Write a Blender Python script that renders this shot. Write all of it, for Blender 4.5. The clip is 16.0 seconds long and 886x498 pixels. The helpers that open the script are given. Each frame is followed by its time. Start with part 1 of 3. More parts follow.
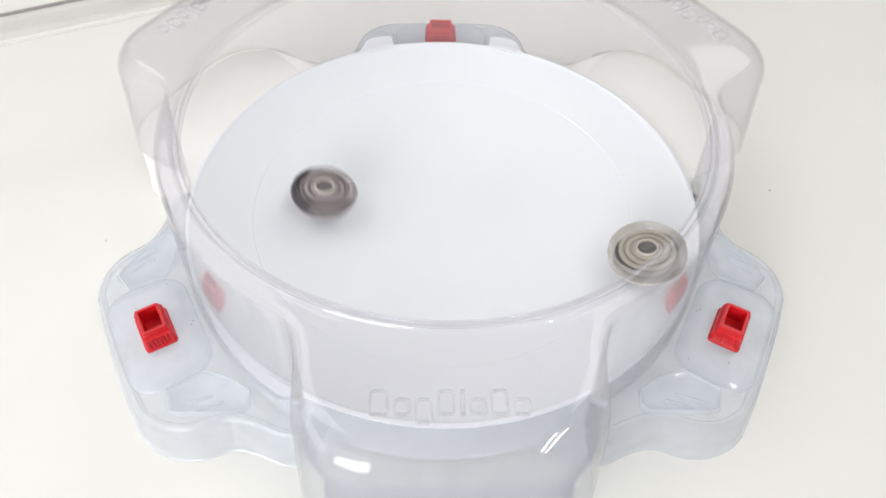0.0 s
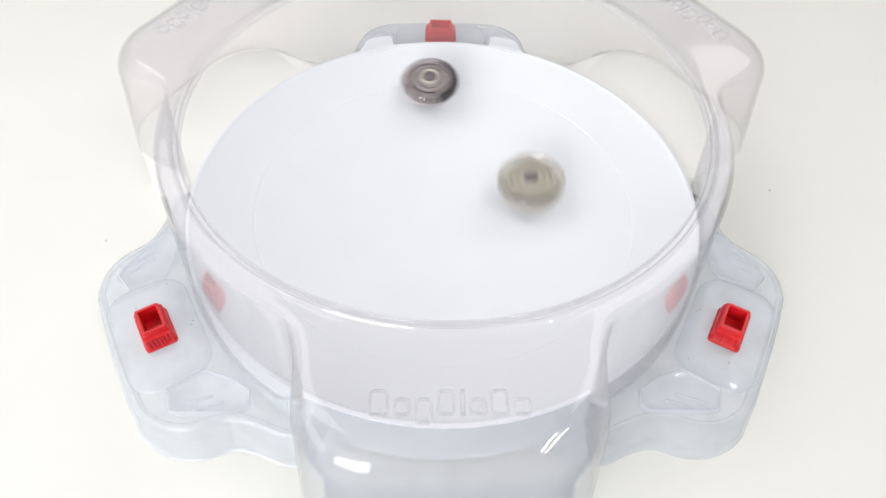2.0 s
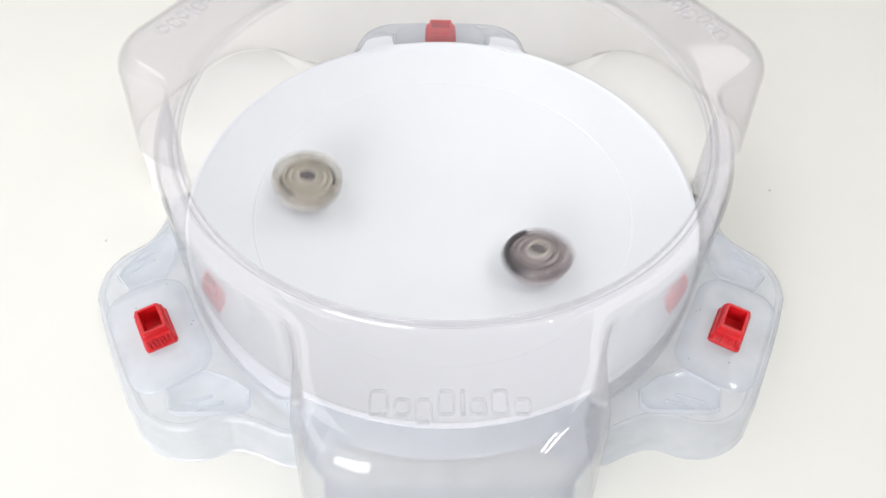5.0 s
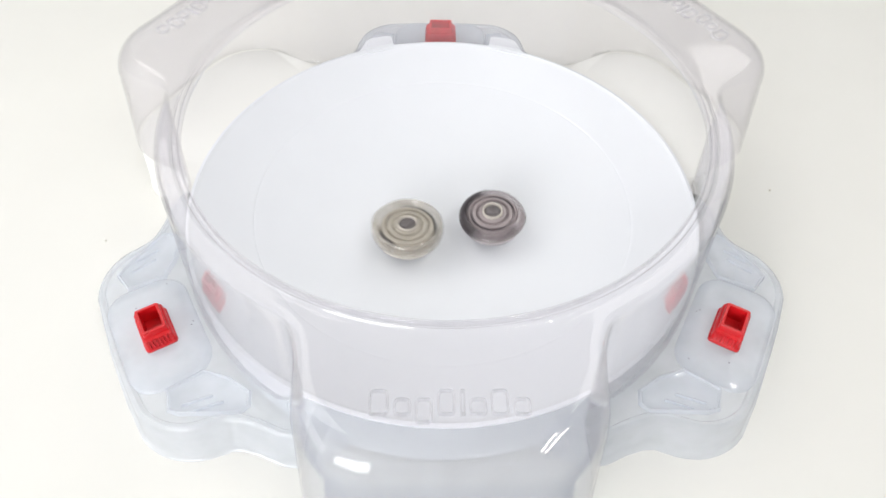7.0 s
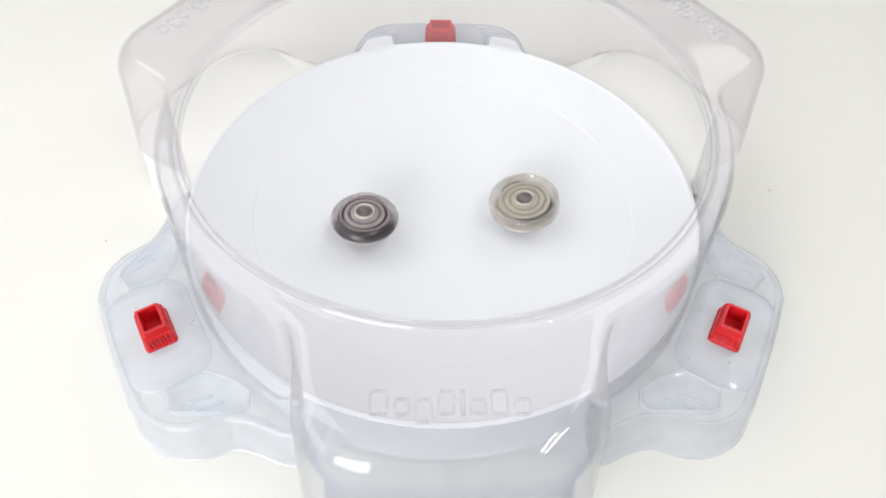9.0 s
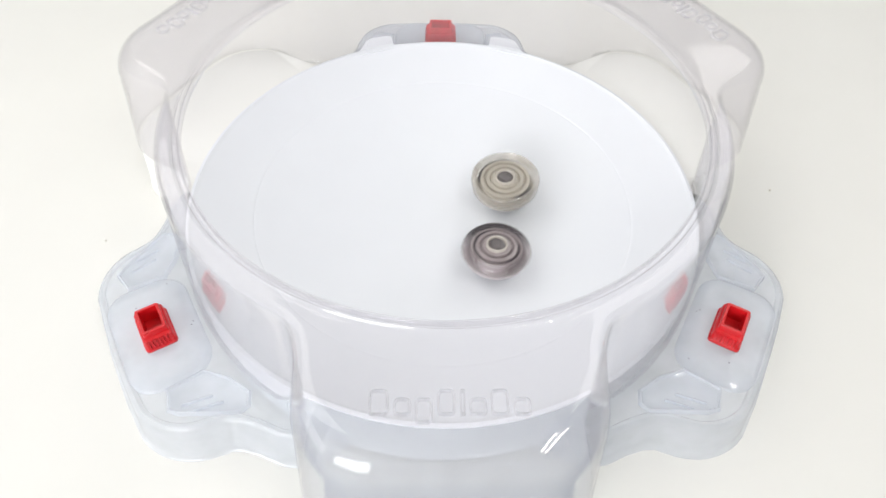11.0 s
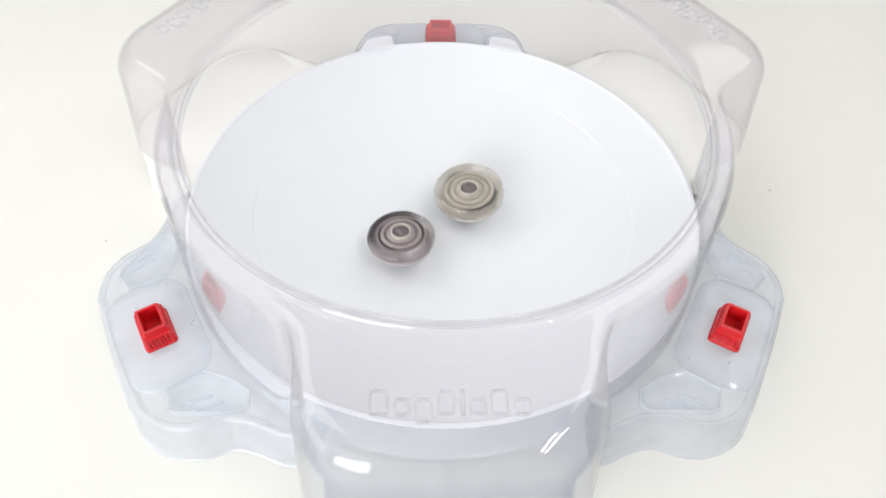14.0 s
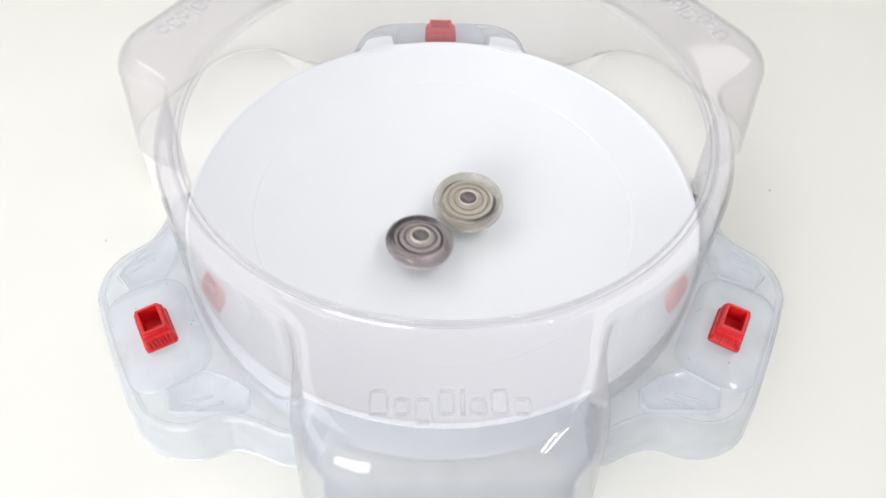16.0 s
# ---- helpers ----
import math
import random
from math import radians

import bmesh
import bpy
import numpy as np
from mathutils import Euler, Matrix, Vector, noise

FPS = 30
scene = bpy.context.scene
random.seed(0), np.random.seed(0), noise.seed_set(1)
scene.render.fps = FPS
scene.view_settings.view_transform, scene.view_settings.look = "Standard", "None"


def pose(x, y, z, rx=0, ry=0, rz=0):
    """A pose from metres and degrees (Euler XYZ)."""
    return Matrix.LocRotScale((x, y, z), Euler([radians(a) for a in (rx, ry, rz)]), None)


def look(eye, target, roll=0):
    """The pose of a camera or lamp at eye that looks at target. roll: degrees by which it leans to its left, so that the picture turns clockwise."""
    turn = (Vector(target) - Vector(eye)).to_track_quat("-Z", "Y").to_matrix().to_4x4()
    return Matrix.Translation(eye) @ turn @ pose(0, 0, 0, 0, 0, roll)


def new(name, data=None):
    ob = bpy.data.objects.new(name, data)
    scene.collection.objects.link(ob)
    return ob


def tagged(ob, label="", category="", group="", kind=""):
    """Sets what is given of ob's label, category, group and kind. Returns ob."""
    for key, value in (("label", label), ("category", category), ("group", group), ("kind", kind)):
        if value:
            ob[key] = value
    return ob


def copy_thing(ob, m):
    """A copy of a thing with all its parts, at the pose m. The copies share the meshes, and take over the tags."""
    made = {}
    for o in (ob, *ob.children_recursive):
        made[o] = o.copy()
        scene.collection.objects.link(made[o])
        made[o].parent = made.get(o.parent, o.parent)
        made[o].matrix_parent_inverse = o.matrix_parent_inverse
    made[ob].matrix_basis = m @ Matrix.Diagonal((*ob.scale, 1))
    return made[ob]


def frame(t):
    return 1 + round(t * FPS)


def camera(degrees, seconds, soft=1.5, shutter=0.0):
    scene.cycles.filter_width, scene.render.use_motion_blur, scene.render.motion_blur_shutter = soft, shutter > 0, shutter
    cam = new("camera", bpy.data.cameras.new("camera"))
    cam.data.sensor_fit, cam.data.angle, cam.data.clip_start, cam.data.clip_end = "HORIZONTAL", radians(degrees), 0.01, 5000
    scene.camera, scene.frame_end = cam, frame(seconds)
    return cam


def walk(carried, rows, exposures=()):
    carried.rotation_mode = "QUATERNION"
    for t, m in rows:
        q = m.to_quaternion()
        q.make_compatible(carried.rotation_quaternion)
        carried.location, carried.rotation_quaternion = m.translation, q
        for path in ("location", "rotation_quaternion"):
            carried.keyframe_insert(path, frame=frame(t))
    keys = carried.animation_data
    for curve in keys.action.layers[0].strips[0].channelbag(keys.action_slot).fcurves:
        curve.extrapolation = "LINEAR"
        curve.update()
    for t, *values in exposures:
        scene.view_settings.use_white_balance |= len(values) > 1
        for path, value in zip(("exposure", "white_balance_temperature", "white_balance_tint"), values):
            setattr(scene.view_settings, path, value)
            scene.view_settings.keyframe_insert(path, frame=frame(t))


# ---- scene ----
cam = camera(65.81, 16.0, soft=1.5, shutter=0.34)
EYE = (-0.0093, -0.3170, 0.3853)
AIM = (0.01034, 0.30437, -0.39797)
walk(cam, [(0.0, look(EYE, AIM, 1.506)), (16.0, look(EYE, AIM, 1.506))],
     exposures=[(0.0, -0.09), (0.7, -0.06), (1.5, -0.02), (16.0, -0.02)])

# ---------------------------------------------------------------- light
world = bpy.data.worlds.new("world")
scene.world = world
world.use_nodes = True
world.node_tree.nodes["Background"].inputs[0].default_value = (0.9, 0.95, 1.0, 1)
world.node_tree.nodes["Background"].inputs[1].default_value = 0.3


def area(name, at, to, sx, sy, power, colour):
    lamp = bpy.data.lights.new(name, "AREA")
    lamp.shape, lamp.size, lamp.size_y, lamp.energy, lamp.color = "RECTANGLE", sx, sy, power, colour
    ob = new(name, lamp)
    ob.matrix_basis = look(at, to)
    return ob


WARM, COOL = (1.0, 0.975, 0.94), (0.98, 0.97, 0.975)
area("window_light", (-2.44, -1.0, 0.9), (0, -0.8, 0.5), 1.7, 1.2, 14, COOL)
area("window_light", (-1.3, -2.44, 1.0), (-1.25, 0, 0.88), 1.7, 1.15, 60, COOL)
# two unseen fill lamps, added to even out brightness at back and sides
area("fill_panel_light", (-1.45, 0.7, 1.655), (-1.45, 0.7, 0), 1.9, 1.9, 19, WARM)
area("fill_panel_light", (1.45, 1.3, 1.655), (1.45, 1.3, 0), 1.9, 1.9, 19, WARM)
area("tube_light", (0.62, -0.78, 1.655), (0.62, -0.78, 0), 0.05, 1.2, 5, WARM)
area("tube_light", (0.78, -0.78, 1.655), (0.78, -0.78, 0), 0.05, 1.2, 5, WARM)


# ---------------------------------------------------------------- materials
def shader(name):
    m = bpy.data.materials.new(name)
    m.use_nodes = True
    nt = m.node_tree
    return m, nt, nt.nodes["Principled BSDF"]


def grain(nt, scale, detail=3.0):
    co = nt.nodes.new("ShaderNodeTexCoord")
    n = nt.nodes.new("ShaderNodeTexNoise")
    n.inputs["Scale"].default_value, n.inputs["Detail"].default_value = scale, detail
    nt.links.new(co.outputs["Object"], n.inputs["Vector"])
    return n.outputs["Fac"]


def painted(name, colour, rough=0.45, metal=0.0, vary=0.06, scale=60.0, bump=0.02, fine=900.0, coat=0.0, spec=0.5):
    """An opaque surface: colour with cloudy variation, fine bump and uneven gloss."""
    m, nt, b = shader(name)
    ramp = nt.nodes.new("ShaderNodeValToRGB")
    ramp.color_ramp.elements[0].position, ramp.color_ramp.elements[1].position = 0.3, 0.7
    for e, k in zip(ramp.color_ramp.elements, (1 - vary, 1 + vary)):
        e.color = (*[min(1, c * k) for c in colour], 1)
    nt.links.new(grain(nt, scale), ramp.inputs[0])
    nt.links.new(ramp.outputs[0], b.inputs["Base Color"])
    mr = nt.nodes.new("ShaderNodeMapRange")
    mr.inputs["To Min"].default_value, mr.inputs["To Max"].default_value = rough * 0.85, min(1, rough * 1.2)
    nt.links.new(grain(nt, scale * 2.3), mr.inputs["Value"])
    nt.links.new(mr.outputs[0], b.inputs["Roughness"])
    b.inputs["Metallic"].default_value, b.inputs["Coat Weight"].default_value = metal, coat
    b.inputs["Specular IOR Level"].default_value = spec
    bp = nt.nodes.new("ShaderNodeBump")
    bp.inputs["Strength"].default_value, bp.inputs["Distance"].default_value = bump, 0.001
    nt.links.new(grain(nt, fine), bp.inputs["Height"])
    nt.links.new(bp.outputs[0], b.inputs["Normal"])
    return m


def clear_plastic(name, tint, haze, milk, rough=0.05, gloss=0.75, wave=0.25):
    """Thin thermoformed sheet: light goes straight through, with a little milkiness and a glossy skin."""
    m, nt, b = shader(name)
    nt.nodes.remove(b)
    out = nt.nodes["Material Output"]
    tr, df, gl = (nt.nodes.new("ShaderNodeBsdf" + k) for k in ("Transparent", "Diffuse", "Glossy"))
    tl = nt.nodes.new("ShaderNodeBsdfTranslucent")
    tr.inputs["Color"].default_value = (*tint, 1)
    df.inputs["Color"].default_value = tl.inputs["Color"].default_value = (*milk, 1)
    gl.inputs["Roughness"].default_value = rough
    bp = nt.nodes.new("ShaderNodeBump")
    bp.inputs["Strength"].default_value, bp.inputs["Distance"].default_value = wave, 0.002
    nt.links.new(grain(nt, 28.0, 1.0), bp.inputs["Height"])
    nt.links.new(bp.outputs[0], gl.inputs["Normal"])
    both = nt.nodes.new("ShaderNodeMixShader")
    nt.links.new(df.outputs[0], both.inputs[1])
    nt.links.new(tl.outputs[0], both.inputs[2])
    body = nt.nodes.new("ShaderNodeMixShader")
    mr = nt.nodes.new("ShaderNodeMapRange")
    mr.inputs["To Min"].default_value, mr.inputs["To Max"].default_value = haze * 0.75, haze * 1.25
    nt.links.new(grain(nt, 35.0), mr.inputs["Value"])
    nt.links.new(mr.outputs[0], body.inputs[0])
    nt.links.new(tr.outputs[0], body.inputs[1])
    nt.links.new(both.outputs[0], body.inputs[2])
    lw = nt.nodes.new("ShaderNodeLayerWeight")
    lw.inputs["Blend"].default_value = 0.5
    pw = nt.nodes.new("ShaderNodeMath")
    pw.operation, pw.inputs[1].default_value = "POWER", 4.0
    ma = nt.nodes.new("ShaderNodeMath")
    ma.operation, ma.inputs[1].default_value, ma.inputs[2].default_value = "MULTIPLY_ADD", gloss, 0.04
    nt.links.new(lw.outputs["Facing"], pw.inputs[0])
    nt.links.new(pw.outputs[0], ma.inputs[0])
    skin = nt.nodes.new("ShaderNodeMixShader")
    nt.links.new(ma.outputs[0], skin.inputs[0])
    nt.links.new(body.outputs[0], skin.inputs[1])
    nt.links.new(gl.outputs[0], skin.inputs[2])
    nt.links.new(skin.outputs[0], out.inputs["Surface"])
    return m


WALL = painted("wall_paint", (0.62, 0.62, 0.62), 0.8, vary=0.03, scale=3, fine=200)
# unseen floor, tinted blue to cool the reflections in the clear front face
FLOOR = painted("unseen_floor_blue", (0.20, 0.26, 0.33), 0.5, vary=0.15, scale=6)
TABLE = painted("table_laminate", (0.77, 0.765, 0.725), 0.5, vary=0.012, scale=9, bump=0.03, fine=700, spec=0.3)
WOODLEG = painted("leg_metal", (0.5, 0.5, 0.5), 0.35, metal=1.0)
BOWL = painted("white_plastic", (0.81, 0.832, 0.862), 0.36, vary=0.012, scale=14, bump=0.02, spec=0.35)
COVER = clear_plastic("clear_plastic", (0.9875, 0.983, 0.992), 0.060, (0.96, 0.94, 0.95), rough=0.04, gloss=0.7, wave=0.04)
SHELF = painted("pale_plastic", (0.855, 0.855, 0.82), 0.45, vary=0.012, scale=14, bump=0.02, spec=0.35)
# front shelf alone: bluer, darker and see-through; the other two stay cream
FRONT_SHELF = clear_plastic("front_shelf_plastic", (0.945, 0.965, 0.98), 0.45, (0.84, 0.87, 0.895), rough=0.12, gloss=0.4, wave=0.0)
TRAY = clear_plastic("milky_plastic", (0.975, 0.985, 0.995), 0.50, (0.83, 0.86, 0.915), rough=0.12, gloss=0.4, wave=0.0)
# whiter than the cover: the bright edges of the raised bars put into colour
EMBOSS = clear_plastic("embossed_plastic", (0.955, 0.95, 0.965), 0.20, (0.95, 0.95, 0.96), rough=0.03, gloss=1.0, wave=0.0)
RED = painted("red_plastic", (0.60, 0.007, 0.012), 0.34, vary=0.08, scale=220, bump=0.05)
LIGHT_RING = clear_plastic("translucent_beige_plastic", (0.965, 0.957, 0.94), 0.25, (0.90, 0.87, 0.82), rough=0.10, gloss=0.5)
LIGHT_CORE = painted("pale_gold_plastic", (0.53, 0.49, 0.42), 0.2, vary=0.08, scale=200, coat=0.6)
LIGHT_SKIRT = painted("beige_plastic", (0.60, 0.57, 0.51), 0.4, vary=0.08, scale=200)
DARK_RING = clear_plastic("translucent_smoky_plastic", (0.89, 0.865, 0.875), 0.26, (0.58, 0.53, 0.545), rough=0.08, gloss=0.7)
DARK_BLADE = painted("dark_smoky_plastic", (0.042, 0.034, 0.038), 0.3, vary=0.15, scale=200, coat=0.15)
DARK_CORE = painted("smoky_mauve_plastic", (0.33, 0.285, 0.285), 0.2, vary=0.1, scale=200, coat=0.5)
DARK_SKIRT = painted("mauve_grey_plastic", (0.45, 0.41, 0.415), 0.35, vary=0.1, scale=200)
COLLAR = painted("pale_glossy_plastic", (0.58, 0.54, 0.48), 0.2, vary=0.06, scale=200, coat=0.6)
SLOT = painted("grey_slot_plastic", (0.15, 0.135, 0.135), 0.22, vary=0.1, scale=200)
EDGE = clear_plastic("clear_edge_plastic", (0.965, 0.96, 0.95), 0.09, (0.7, 0.68, 0.65), gloss=0.6)
BLACK = painted("dark_plastic", (0.06, 0.055, 0.055), 0.35, vary=0.1, scale=200)
STEEL = painted("disc_metal", (0.42, 0.40, 0.39), 0.34, metal=0.6, vary=0.1, scale=250)
CORD = clear_plastic("thin_clear_plastic", (0.97, 0.965, 0.96), 0.08, (0.7, 0.69, 0.67))


# ---------------------------------------------------------------- mesh tools
def mesh_object(name, bm, material, smooth=40):
    bmesh.ops.recalc_face_normals(bm, faces=bm.faces[:])
    me = bpy.data.meshes.new(name)
    bm.to_mesh(me)
    bm.free()
    me.materials.append(material)
    if smooth:
        me.polygons.foreach_set("use_smooth", [True] * len(me.polygons))
        me.set_sharp_from_angle(angle=radians(smooth))
    return new(name, me)


def part(name, bm, material, parent, label="", at=None, smooth=40):
    """One mesh object under a thing or under a part."""
    ob = mesh_object(name, bm, material, smooth)
    ob.parent = parent
    if at is not None:
        ob.matrix_basis = at
    return tagged(ob, label) if label else ob


def thing(name, label, category, at=None, group="", kind=""):
    ob = new(name)
    ob.empty_display_size = 0.02
    if at is not None:
        ob.matrix_basis = at
    return tagged(ob, label, category, group, kind)


def box(x0, x1, y0, y1, z0, z1, bevel=0.0, bm=None):
    bm = bm or bmesh.new()
    made = bmesh.ops.create_cube(bm, size=1.0, matrix=Matrix.Translation(((x0 + x1) / 2, (y0 + y1) / 2, (z0 + z1) / 2))
                                 @ Matrix.Diagonal((x1 - x0, y1 - y0, z1 - z0, 1)))
    if bevel:
        edges = list({e for v in made["verts"] for e in v.link_edges})
        bmesh.ops.bevel(bm, geom=edges, offset=bevel, segments=2, profile=0.5, affect="EDGES")
    return bm


def rings(loops, closed=True, cap_first=False, cap_last=False, bm=None):
    """Skin between loops of equally many points."""
    bm = bm or bmesh.new()
    vs = [[bm.verts.new(p) for p in lp] for lp in loops]
    n = len(loops[0])
    for a, b in zip(vs, vs[1:]):
        for i in range(n if closed else n - 1):
            j = (i + 1) % n
            bm.faces.new((a[i], a[j], b[j], b[i]))
    if cap_first:
        bm.faces.new(vs[0][::-1])
    if cap_last:
        bm.faces.new(vs[-1])
    return bm


def lathe(profile, n=72, lobes=None):
    """Turned body; lobes(angle, r, z) may shift the radius."""
    loops = []
    for r, z in profile:
        lp = []
        for i in range(n):
            a = 2 * math.pi * i / n
            q = r if lobes is None else lobes(a, r, z)
            lp.append((q * math.cos(a), q * math.sin(a), z))
        loops.append(lp)
    return rings(loops, cap_first=profile[0][0] < 1.0 and profile[0][0] > 0, cap_last=profile[-1][0] > 0)


def rounded(hx, hy, r, n=5):
    """Corner-rounded rectangle outline, counter-clockwise."""
    pts = []
    for cx, cy, a0 in ((hx - r, hy - r, 0), (-hx + r, hy - r, 90), (-hx + r, -hy + r, 180), (hx - r, -hy + r, 270)):
        for i in range(n + 1):
            a = radians(a0 + 90 * i / n)
            pts.append((cx + r * math.cos(a), cy + r * math.sin(a)))
    return pts


def offset_outline(pts, d):
    """Outline moved outward by d."""
    out, n = [], len(pts)
    for i in range(n):
        (x0, y0), (x1, y1) = pts[i - 1], pts[(i + 1) % n]
        tx, ty = x1 - x0, y1 - y0
        k = math.hypot(tx, ty) or 1
        out.append((pts[i][0] + d * ty / k, pts[i][1] - d * tx / k))
    return out


# ---------------------------------------------------------------- room
def build_room():
    def slab(name, dims, mat, label, category):
        ob = mesh_object(name, box(*dims), mat, 0)
        return tagged(ob, label, category, kind="structure")
    slab("floor", (-2.6, 2.6, -2.6, 2.6, -0.85, -0.75), FLOOR, "unseen floor, blue-grey to cool the reflections", "floor")
    slab("ceiling", (-2.6, 2.6, -2.6, 2.6, 1.7, 1.8), WALL, "plain white painted ceiling", "ceiling")
    slab("wall_north", (-2.6, 2.6, 2.5, 2.6, -0.75, 1.7), WALL, "plain off-white painted wall", "wall")
    slab("wall_east", (2.5, 2.6, -2.5, 2.5, -0.75, 1.7), WALL, "plain off-white painted wall", "wall")
    # west wall with its window opening
    bm = box(-2.6, -2.5, -2.5, -1.9, -0.75, 1.7)
    box(-2.6, -2.5, -0.1, 2.5, -0.75, 1.7, bm=bm)
    box(-2.6, -2.5, -1.9, -0.1, -0.75, 0.25, bm=bm)
    box(-2.6, -2.5, -1.9, -0.1, 1.55, 1.7, bm=bm)
    tagged(mesh_object("wall_west", bm, WALL, 0), "off-white painted wall with a window opening", "wall", kind="structure")
    # south wall with the window opening
    bm = box(-2.6, -2.2, -2.6, -2.5, -0.75, 1.7)
    box(-0.4, 2.6, -2.6, -2.5, -0.75, 1.7, bm=bm)
    box(-2.2, -0.4, -2.6, -2.5, -0.75, 0.35, bm=bm)
    box(-2.2, -0.4, -2.6, -2.5, 1.65, 1.7, bm=bm)
    tagged(mesh_object("wall_south", bm, WALL, 0), "off-white painted wall with a window opening", "wall", kind="structure")
    for nm, at in (("window_1", pose(-1.3, -2.55, 1.0, 0, 0, 90)), ("window_2", pose(-2.55, -1.0, 0.9))):
        win = thing(nm, "white framed window letting in daylight", "window", at, kind="structure")
        for pn, d in (("window_frame", (-0.03, 0.03, -0.9, -0.85, -0.65, 0.65)), ("window_frame", (-0.03, 0.03, 0.85, 0.9, -0.65, 0.65)),
                      ("window_frame", (-0.03, 0.03, -0.85, 0.85, 0.6, 0.65)), ("window_sill", (-0.03, 0.06, -0.85, 0.85, -0.65, -0.6))):
            part(pn, box(*d, bevel=0.004), WALL, win)
    # housings for the two added fill lamps
    for x, y in ((-1.45, 0.7), (1.45, 1.3)):
        lamp = thing("ceiling_light", "square white ceiling panel added as unseen fill light", "lamp", pose(x, y, 1.7), "ceiling panels")
        part("frame", box(-0.98, 0.98, -0.98, 0.98, -0.03, 0, bevel=0.004), WALL, lamp)
    lamp = thing("ceiling_light", "ceiling light fitting with two tubes", "lamp", pose(0.7, -0.78, 1.7))
    part("housing", box(-0.16, 0.16, -0.65, 0.65, -0.03, 0, bevel=0.004), WALL, lamp)


def build_table():
    t = thing("table", "wide plain white laminate table", "table")
    # front edge cut short out of view, so the cover's front reflects the floor
    part("tabletop", box(-0.9, 0.9, -0.238, 0.90, -0.03, 0, bevel=0.002), TABLE, t)
    for x in (-0.82, 0.82):
        for y in (-0.17, 0.82):
            part("leg", box(x - 0.025, x + 0.025, y - 0.025, y + 0.025, -0.75, -0.031, bevel=0.003), WOODLEG, t)


def build_crumbs():
    """Two tiny pale crumbs on the table."""
    for x, y, r in ((-0.2415, -0.0045, 0.0008), (0.2553, 0.0472, 0.0009)):
        bm = bmesh.new()
        bmesh.ops.create_icosphere(bm, subdivisions=1, radius=r)
        for v in bm.verts:
            v.co *= 0.75 + 0.5 * random.random()
        ob = mesh_object("crumb", bm, LIGHT_SKIRT)
        ob.matrix_basis = pose(x, y, r * 0.7)
        tagged(ob, "tiny pale grey crumb on the table", "crumb", "crumbs on the table")


# ---------------------------------------------------------------- stadium
RIM_R, RIM_Z = 0.1512, 0.1260
BOWL_R, BOWL_Z = 0.1674, 0.0487
BOWL_LOW = 0.0275
SHELF_Z = 0.0436
DECK = 0.0298


def bowl_height(r):
    return BOWL_LOW + (BOWL_Z - BOWL_LOW) * min(r / BOWL_R, 1.05) ** 2.2


def bulge_reach(d):
    """Distance from the axis to the outline of a bulge, d radians off its middle line."""
    hw, front, cr = 0.0703, 0.2225, 0.039
    d = abs(d)
    if d > radians(80):
        return 0.0
    r = front / math.cos(d)
    if r * math.sin(d) > hw - cr:
        cx, cy = front - cr, hw - cr
        ux, uy = math.cos(d), math.sin(d)
        b = cx * ux + cy * uy
        q = b * b - (cx * cx + cy * cy - cr * cr)
        r = b + math.sqrt(q) if q > 0 else hw / max(uy, 1e-6)
        if r * ux < cx:
            r = hw / max(uy, 1e-6)
    return r


def cover_mesh():
    n = 432
    base = RIM_R + 0.0150
    reach = []
    for i in range(n):
        a = 2 * math.pi * i / n
        d = min(abs((a - radians(c) + math.pi) % (2 * math.pi) - math.pi) for c in (270, 30, 150))
        r = bulge_reach(d)
        k = 0.019
        reach.append((max(r, base) + k * (max(k - abs(r - base), 0.0) / k) ** 2 / 4, d))
    cols = []
    for i, (ro, d) in enumerate(reach):
        a = 2 * math.pi * i / n
        f = min(1.0, max(0.0, (ro - base) / 0.03))
        rho = 0.004 + 0.017 * f
        low = min(1.0, max(0.0, (d - radians(29)) / radians(5)))
        zb = SHELF_Z + 0.0006 + (DECK - SHELF_Z) * low
        draft = 0.006 + 0.003 * f
        top = RIM_Z - 0.0024
        pr = [(RIM_R, RIM_Z - 0.0050), (RIM_R, RIM_Z - 0.0014), (RIM_R + 0.0003, RIM_Z - 0.0005), (RIM_R + 0.0009, RIM_Z),
              (RIM_R + 0.0015, RIM_Z - 0.0003), (RIM_R + 0.0020, RIM_Z - 0.0010), (RIM_R + 0.0030, RIM_Z - 0.0010), (RIM_R + 0.0036, RIM_Z - 0.0004),
              (RIM_R + 0.0042, RIM_Z - 0.0001), (RIM_R + 0.0049, RIM_Z - 0.0006), (RIM_R + 0.0053, RIM_Z - 0.0016), (RIM_R + 0.0062, top)]
        r0, r1 = RIM_R + 0.0062, ro - rho
        for s in range(1, 7):
            pr.append((r0 + (r1 - r0) * s / 6, top))
        for s in range(1, 9):
            t = math.pi / 2 * s / 8
            pr.append((r1 + rho * math.sin(t), top - rho + rho * math.cos(t)))
        z1 = top - rho
        for s in range(1, 11):
            pr.append((ro + draft * s / 10, z1 + (zb - z1) * s / 10))
        cols.append([(r * math.cos(a), r * math.sin(a), z) for r, z in pr])
    return rings(list(map(list, zip(*cols))))


